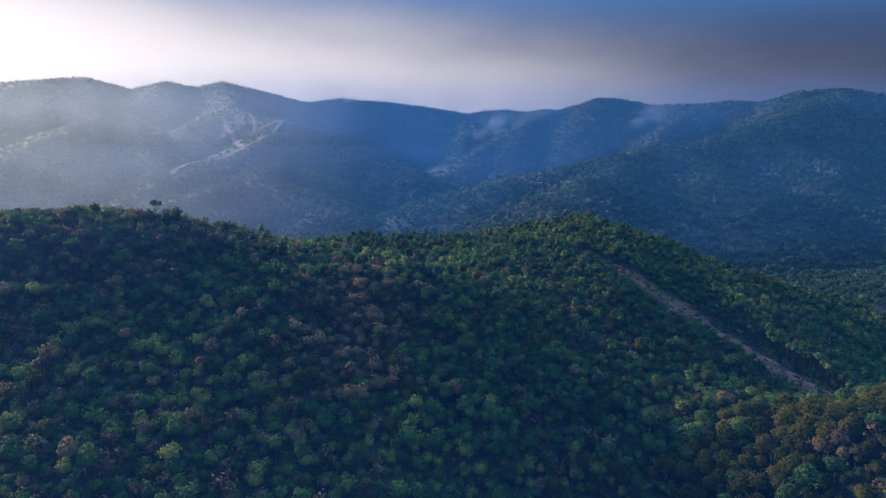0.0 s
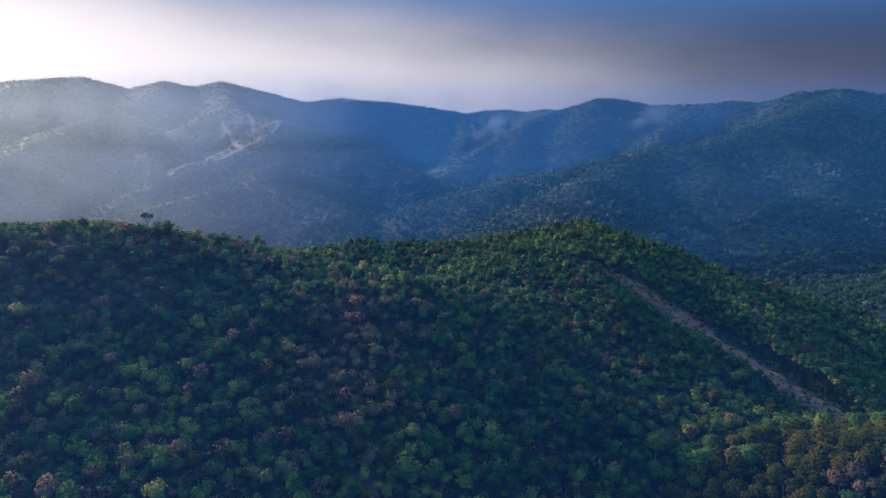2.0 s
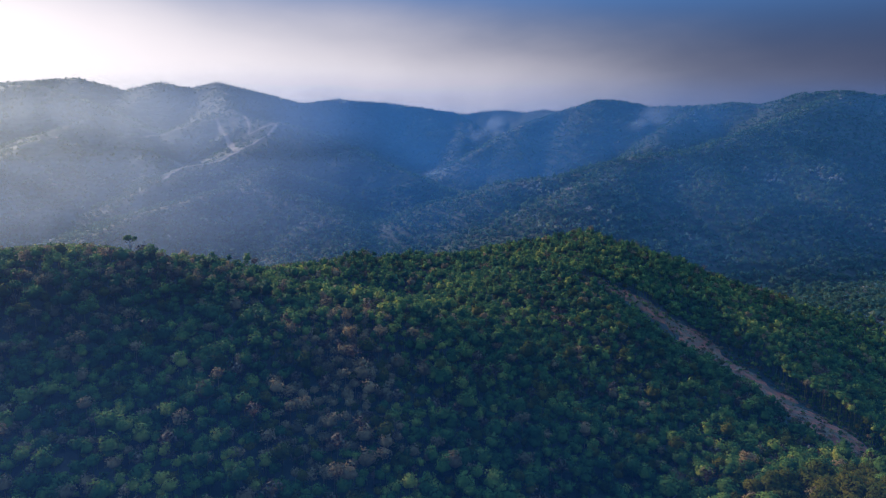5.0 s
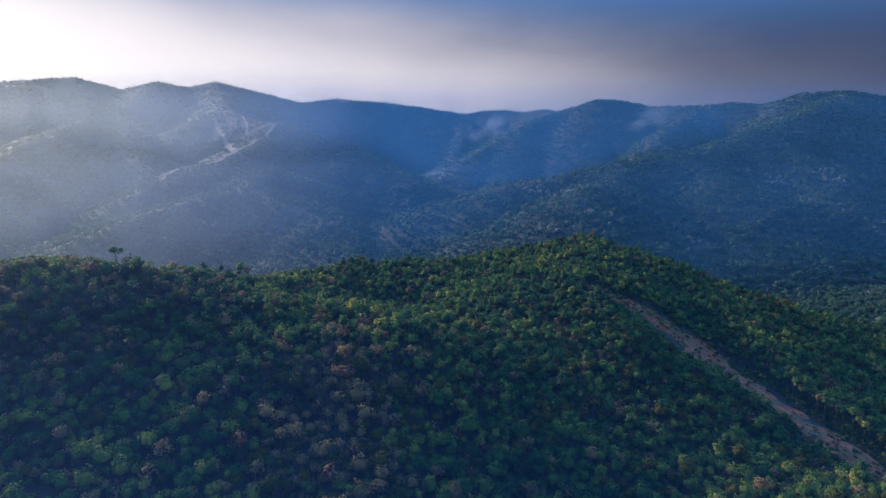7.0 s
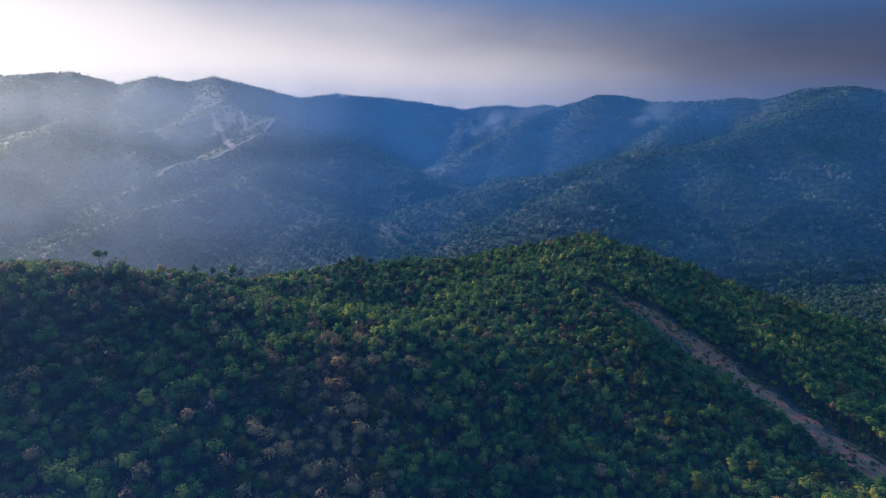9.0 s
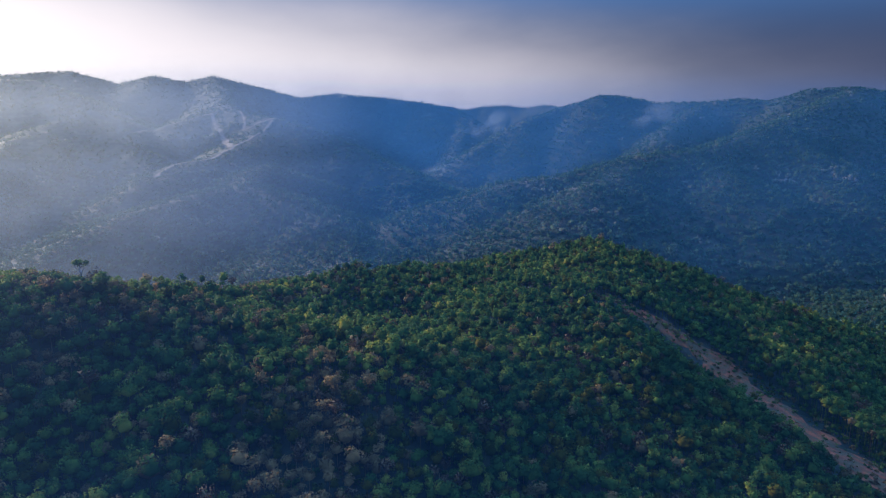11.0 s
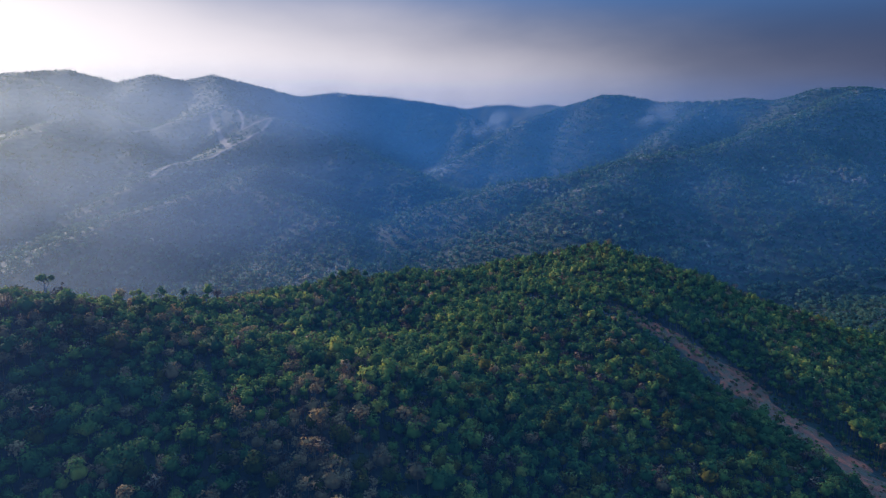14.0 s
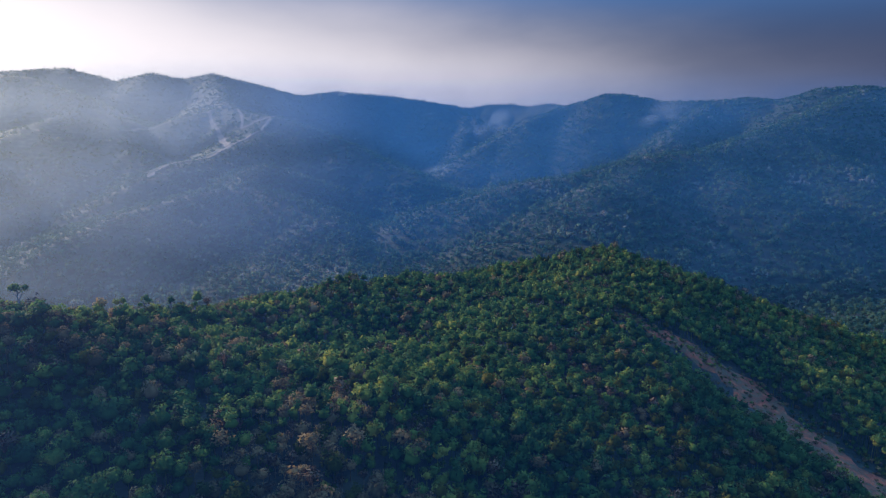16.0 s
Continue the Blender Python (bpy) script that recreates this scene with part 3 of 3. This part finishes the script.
young = ~clear_of([(a, b - 14, w) for a, b, w in TRACK], x, y, 7.0)     # low scrub below the track
brow = np.exp(-((y - crest_y[keep]) / 22) ** 2) * (x < -90)
tall = np.where(brow > 0.2, np.minimum(tall, 6.5), tall)
back = (x < -60) & (y > crest_y[keep] - 12)
size, tall = np.where(back, np.minimum(size, 3.0), size), np.where(back, np.minimum(tall, 4.6), tall)
east = np.clip((x - 205) / 20, 0, 1) * np.clip((600 - y) / 60, 0, 1)
tall += 7.0 * east
size[young], tall[young] = size[young] * 0.6, tall[young] * 0.5
for k, (material, word) in enumerate(((GREEN, "dense dark green"), (OLIVE, "yellowish olive"), (DRY, "dry brown-leaved"), (BARE, "leafless grey-brown"))):
    for lo, hi, cards in ((0, 295, full), (295, 450, middle), (450, 900, light)):
        m = (kind == k) & (y >= lo) & (y < hi)
        if m.any():
            planted("forest", material, word + " forest trees covering the near hillside", x[m], y[m], size[m], tall[m], (thin if lo < 300 else thin_far) if k == 3 else ragged if k == 2 and lo < 400 else cards)


# undergrowth between the trees of the near slopes
x, y = spread(-260, 300, 138, 430, 5.4, 6)
keep = (np.abs(x) < 30 + 0.7 * y) & clear_of(TRACK, x, y, 2.0)
x, y = x[keep], y[keep]
size = rng.uniform(1.2, 2.3, len(x))
bush = [crown_cards(24, 4, 600 + k, 0.7, 0.36) + NO_CORE for k in range(5)]
planted("undergrowth", GREEN, "low green undergrowth between the forest trees", x, y, size, size * 1.3, bush, False)

# the forest goes on below the camera's line
x, y = spread(-170, 190, -120, 138, 6.4, 4)
size = rng.uniform(3.2, 4.6, len(x))
planted("forest", GREEN, "dense dark green forest trees in the near valley", x, y, size, 2.2 * size, light)

# scrub on and beside the bare strip
sx, sy, sw = np.array(along(TRACK, 0.2)).T
sr = np.random.default_rng(77)
off = sr.normal(0, 0.42, len(sx)) * (sw + 3)
sx, sy = sx + off * 0.9, sy + off * 0.35 + sr.normal(0, 2, len(sx))
pick = sr.random(len(sx)) < 0.3 + 0.7 * (np.abs(off) / sw > 0.36)
sx, sy = sx[pick], sy[pick]
sz = sr.uniform(0.5, 1.9, len(sx))
planted("scrub", GREEN, "low green scrub scattered over the bare earth strip", sx[::2], sy[::2], sz[::2], sz[::2] * 1.25, bush, False)
planted("scrub", DRY, "dry brown scrub scattered over the bare earth strip", sx[1::2], sy[1::2], sz[1::2], sz[1::2] * 1.25, bush, False)


# ---------- trees of the front spur and of the skyline, one by one ----------
def part(name, verts, faces, material, parent, label="", smooth=False, normals=None, tone=None):
    ob = mesh_object(name, verts, faces, material, smooth, normals, None if tone is None else np.full(len(verts), tone))
    ob.parent = parent
    return tagged(ob, label)


def limbs(height, r0, reach, count, seed, bend=0.5):
    """A tapered, slightly crooked trunk with limbs, as quads."""
    r = np.random.default_rng(seed)
    vs, fs, base, sides = [], [], 0, 5
    ways = [(np.zeros(3), np.array([r.normal() * bend, r.normal() * bend, height]), r0)]
    for k in range(count):
        t = 0.45 + 0.5 * (k + r.random()) / count
        a = k * 2.4 + r.random()
        start = ways[0][1] * t
        ways.append((start, start + np.array([math.cos(a) * reach, math.sin(a) * reach, height * (0.16 + 0.2 * r.random())]), r0 * 0.45))
    for p0, p1, rad in ways:
        n = 4
        bow = r.normal(size=3) * 0.06 * np.linalg.norm(p1 - p0) * (1, 1, 0)
        for k in range(n):
            t = k / (n - 1)
            c = p0 + (p1 - p0) * t + bow * math.sin(t * math.pi)
            a = np.arange(sides) * 2 * math.pi / sides
            w = rad * (1 - 0.7 * t) * (1.35 if k == 0 else 1)
            vs.append(np.c_[c[0] + np.cos(a) * w, c[1] + np.sin(a) * w, np.full(sides, c[2])])
        for k in range(n - 1):
            b = base + k * sides
            i = np.arange(sides)
            j = (i + 1) % sides
            fs.append(np.c_[b + i, b + j, b + j + sides, b + i + sides])
        base += n * sides
    return np.concatenate(vs), np.concatenate(fs)


def tree(label, group, seed, height, radius, material, cards=560, clumps=22, size=0.11, tall=0.9, sparse=1.0, low=1.25, solid=True):
    ob = tagged(new("tree"), label, "tree", group)
    v, f = limbs(height - radius * 0.7, 0.03 * height, radius * 0.6, 5, seed)
    v[:, 2] -= 0.4
    part("trunk", v, f, BARK, ob, smooth=True)
    c, cn = crown_cards(cards, clumps, seed, tall, size, sparse) if sparse <= 1 else bare_cards(seed, 90, 200)
    if sparse <= 1.0 and solid:
        kv, kn, kf = core(seed, tall)
        c, cn, cf = np.r_[c, kv], np.r_[cn, kn], np.r_[np.arange(len(c)).reshape(-1, 3), kf + len(c)]
    else:
        cf = np.arange(len(c)).reshape(-1, 3)
    part("crown", c * radius + (0, 0, height - radius * low), cf, material, ob, smooth=True, normals=cn, tone=(seed * 0.618) % 1)
    return ob


SPUR = "trees on the front spur"
models = [tree("olive-green broadleaf tree with a rounded crown", SPUR, 20 + k, 7.5 + k % 3, 3.4 + 0.3 * (k % 4), OLIVE) for k in range(5)]
models += [tree("dark green broadleaf tree with a dense crown", SPUR, 30 + k, 8 + k % 3, 3.3 + 0.3 * (k % 3), GREEN) for k in range(4)]
models += [tree("orange-brown dry-leaved tree with a thinning crown", SPUR, 40 + k, 8.0, 3.0, DRY) for k in range(2)]
models += [tree("leafless grey tree with a haze of twigs", SPUR, 50 + k, 8.5, 3.0, BARE, 150, 20, 0.09, 1.0, 1.25) for k in range(2)]
tx, ty = spread(88, 222, 196, 250, 5.1, 21)
tr = np.random.default_rng(9)
order = np.r_[np.arange(len(models)), tr.choice(len(models), len(tx), p=[0.18] * 5 + [0.015] * 4 + [0.015] * 2 + [0.005] * 2)][:len(tx)]
tz = land(tx, ty)
for k, (px, py, pz, which) in enumerate(zip(tx, ty, tz, order)):
    if py > 222 + (px - 56) * 0.36 + tr.normal() * 3 and which < 5:      # the golden canopy keeps to the front of the spur
        which = 5 + k % 4
    m = pose(px, py, pz, 0, 0, tr.uniform(0, 360)) @ Matrix.Scale(tr.uniform(0.9, 1.4), 4)
    if k < len(models):
        models[k].matrix_basis = m
    else:
        copy_thing(models[which], m).scale = m.to_scale()

LONE = "trees standing out on the ridge"
for px, py, h, rad, seed in ((-157, 345, 14.5, 4.0, 61), (-154, 396, 12.0, 2.3, 62), (-147.5, 398, 13.5, 3.6, 63), (-136, 397, 14.0, 3.8, 64), (-130.5, 412, 12.5, 3.2, 65), (-123, 420, 12.5, 2.6, 66)):
    lone = tree("dark green tree with an open umbrella crown rising over the canopy", LONE, seed, h, rad, GREEN, 560, 6, 0.085, 1.15, 0.68, 1.45, False)
    lone.matrix_basis = pose(px, py, float(land([px], [py])[0]), 0, 0, seed * 40)


# ---------- far woods ----------
def open_slopes(x, y, seed):
    """True where the far trees stand: thinner in patches on the dry western slopes, none on the tracks."""
    r = np.random.default_rng(seed).random(len(x))
    dry = np.clip((-380 - x) / 300, 0, 1) * np.clip((y - 1150) / 250, 0, 1)
    grove = np.clip((fbm(x / 90, y / 90, 3) - 0.4) / 0.12, 0.4, 1)
    keep = r < 1 - dry * (1 - grove)
    for line in SCARS:
        keep &= clear_of(line, x, y, 2.0)
    return keep


x, y = spread(-1250, 1200, 715, 1620, 9.5, 11, 0.85)
keep = (np.abs(x) < 50 + 0.74 * y) & ((y > 780) | (x > 230))
x, y = x[keep], y[keep]
keep = open_slopes(x, y, 31)
x, y = x[keep], y[keep]
r = 2.9 + 4.0 * rng.random(len(x)) ** 2.2 + 2.5 * (fbm(x / 40, y / 40, 2) - 0.2)
planted("far_forest", FAR_WOOD, "dark blue-green forest trees on the far mountain slope", x, y, r, r * 1.45, tiny, False)
x, y = spread(-1800, 1600, 1610, 2960, 12.3, 12, 0.85)
keep = np.abs(x) < 50 + 0.74 * y
x, y = x[keep], y[keep]
keep = open_slopes(x, y, 32)
x, y = x[keep], y[keep]
r = 3.2 + 3.8 * rng.random(len(x)) ** 2
planted("far_forest", FAR_WOOD, "hazy forest trees high on the far mountains", x, y, r, r * 1.2, speck, False)

ridge = np.array([p for line in (FAR_RIDGE[7:], GORGE_HEAD, RIGHT_RIDGE[2:13]) for p in along(line, 7.0)])
x, y = (np.repeat(ridge[:, k], 4) + rng.normal(0, 12, 4 * len(ridge)) for k in (0, 1))
r = rng.uniform(1.8, 3.6, len(x))
planted("ridge_trees", FAR_WOOD, "dark trees lining the far mountain crests", x, y, r, r * 1.6, tiny, False)

# ---------- air haze painted on see-through sheets, one behind the other in the valleys ------
HAZE = bpy.data.materials.new("painted_haze")
HAZE.use_nodes = True
ht = HAZE.node_tree
ht.nodes.remove(ht.nodes["Principled BSDF"])
clear = ht.nodes.new("ShaderNodeBsdfTransparent")
front = ht.nodes.new("ShaderNodeBsdfDiffuse")
back = ht.nodes.new("ShaderNodeBsdfTranslucent")
still = ht.nodes.new("ShaderNodeCombineXYZ")      # one fixed normal towards sun and sky: sheets and wisps shade evenly
for k, v in enumerate((sun_way * 0.5 + Vector((0, -0.1, 0.6))).normalized()):
    still.inputs[k].default_value = v
for n in (front, back):
    ht.links.new(still.outputs[0], n.inputs["Normal"])
both = ht.nodes.new("ShaderNodeMixShader")
both.inputs[0].default_value = 0.2
ht.links.new(front.outputs[0], both.inputs[1])
ht.links.new(back.outputs[0], both.inputs[2])


def hmath(op, a, b=0.0):
    n = ht.nodes.new("ShaderNodeMath")
    n.operation = op
    for k, v in enumerate((a, b)):
        if isinstance(v, (int, float)):
            n.inputs[k].default_value = v
        else:
            ht.links.new(v, n.inputs[k])
    return n.outputs[0]


def mapped(value, a, b, lo, hi):
    n = ht.nodes.new("ShaderNodeMapRange")
    n.interpolation_type = "SMOOTHSTEP"
    for k, v in enumerate((a, b, lo, hi)):
        n.inputs[k + 1].default_value = v
    ht.links.new(value, n.inputs[0])
    return n.outputs[0]


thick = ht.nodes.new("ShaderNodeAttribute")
thick.attribute_name = "haze_depth"
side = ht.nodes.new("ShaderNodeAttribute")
side.attribute_name = "sun_whitening"                  # sun glow painted into the tint: white towards the sun, blue away from it
tint = mixed(ht, side.outputs["Fac"], AIRLIGHT_BLUE, AIRLIGHT_WHITE)
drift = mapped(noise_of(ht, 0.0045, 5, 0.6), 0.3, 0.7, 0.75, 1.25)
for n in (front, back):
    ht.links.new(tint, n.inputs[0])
veil = ht.nodes.new("ShaderNodeMixShader")
ht.links.new(hmath("MULTIPLY", thick.outputs["Fac"], drift), veil.inputs[0])
ht.links.new(clear.outputs[0], veil.inputs[1])
ht.links.new(both.outputs[0], veil.inputs[2])
ht.links.new(veil.outputs[0], ht.nodes["Material Output"].inputs[0])


def smooth(a):
    a = np.clip(a, 0, 1)
    return a * a * (3 - 2 * a)


def bank(name, verts, columns, thickness, sunward, label):
    n = len(verts) // columns
    q = (np.arange(n - 1)[:, None] * columns + np.arange(columns - 1)[None]).ravel()
    ob = mesh_object(name, verts, np.c_[q, q + 1, q + 1 + columns, q + columns], HAZE, True)
    for key, value in (("haze_depth", thickness), ("sun_whitening", sunward)):
        ob.data.attributes.new(key, "FLOAT", "POINT").data.foreach_set("value", value.astype(np.float32))
    return tagged(ob, label, "haze", kind="stuff")


# upright sheets colour the far slopes as airlight would, densest to the left
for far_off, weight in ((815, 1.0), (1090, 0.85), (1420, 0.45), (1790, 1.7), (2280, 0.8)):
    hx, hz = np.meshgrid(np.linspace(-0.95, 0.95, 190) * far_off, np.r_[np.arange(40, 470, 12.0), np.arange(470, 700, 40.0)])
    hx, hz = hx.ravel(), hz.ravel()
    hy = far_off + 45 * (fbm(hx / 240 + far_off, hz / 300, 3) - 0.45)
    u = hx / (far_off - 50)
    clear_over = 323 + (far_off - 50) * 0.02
    dens = weight * (HAZE_RIGHT + (HAZE_LEFT - HAZE_RIGHT) * smooth((0.35 - u) / 1.0))
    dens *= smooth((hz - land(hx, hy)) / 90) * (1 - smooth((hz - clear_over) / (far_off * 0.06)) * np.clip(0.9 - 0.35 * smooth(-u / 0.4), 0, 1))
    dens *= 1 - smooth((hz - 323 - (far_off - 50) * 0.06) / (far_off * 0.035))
    bank("painted_haze", np.c_[hx, hy, hz], 190, dens, smooth((-0.05 - u) / 0.68), "upright see-through sheet painted as sunlit air haze before the far slopes")

# an added see-through sheet just over the near hill: lifts its darks like airlight
hx, hy = np.meshgrid(np.arange(-900, 901, 25.0), np.arange(-220, 901, 20.0))
columns = hx.shape[1]
hx, hy = hx.ravel(), hy.ravel()
dens = NEAR_VEIL * (1 + 0.9 * smooth((20 - hx) / 150)) * (1 - smooth((hy - 480) / 400)) * (1 + 0.5 * smooth((190 - hy) / 130)) * (1 - 0.3 * smooth((hx - 20) / 80))
bank("painted_haze", np.c_[hx, hy, 285 + 2.5 * fbm(hx / 120, hy / 120, 2)], columns, dens, 0.4 * smooth((10 - hx) / 180), "added see-through sheet that lifts the dark tones of the near forest")

WISPS = [(200, 2560, 318, 100, 75, 0.32), (120, 2620, 290, 60, 70, 0.25), (0, 2140, 172, 75, 24, 0.22), (690, 2120, 352, 110, 55, 0.22), (-430, 2900, 425, 30, 36, 0.25)]
# wisps of smoke rising from the gorge and the saddle
for px, py, pz, wide, tall, dense in WISPS:
    gx, gz = np.meshgrid(np.linspace(-1, 1, 31), np.linspace(-1, 1, 31))
    gx, gz = gx.ravel(), gz.ravel()
    dens = dense * smooth(1.25 - np.hypot(gx, gz) * 1.25) * smooth((fbm(gx * 2.2 + px / 50, gz * 1.6 + pz / 50, 4) - 0.3) / 0.3)
    verts = np.c_[px + gx * wide + gz * wide * 0.35, np.full(len(gx), py) + 10 * gx, pz + gz * tall]
    bank("smoke_wisp", verts, 31, dens, np.full(len(gx), 0.62), "pale wisp of smoke rising from the wooded gorge")
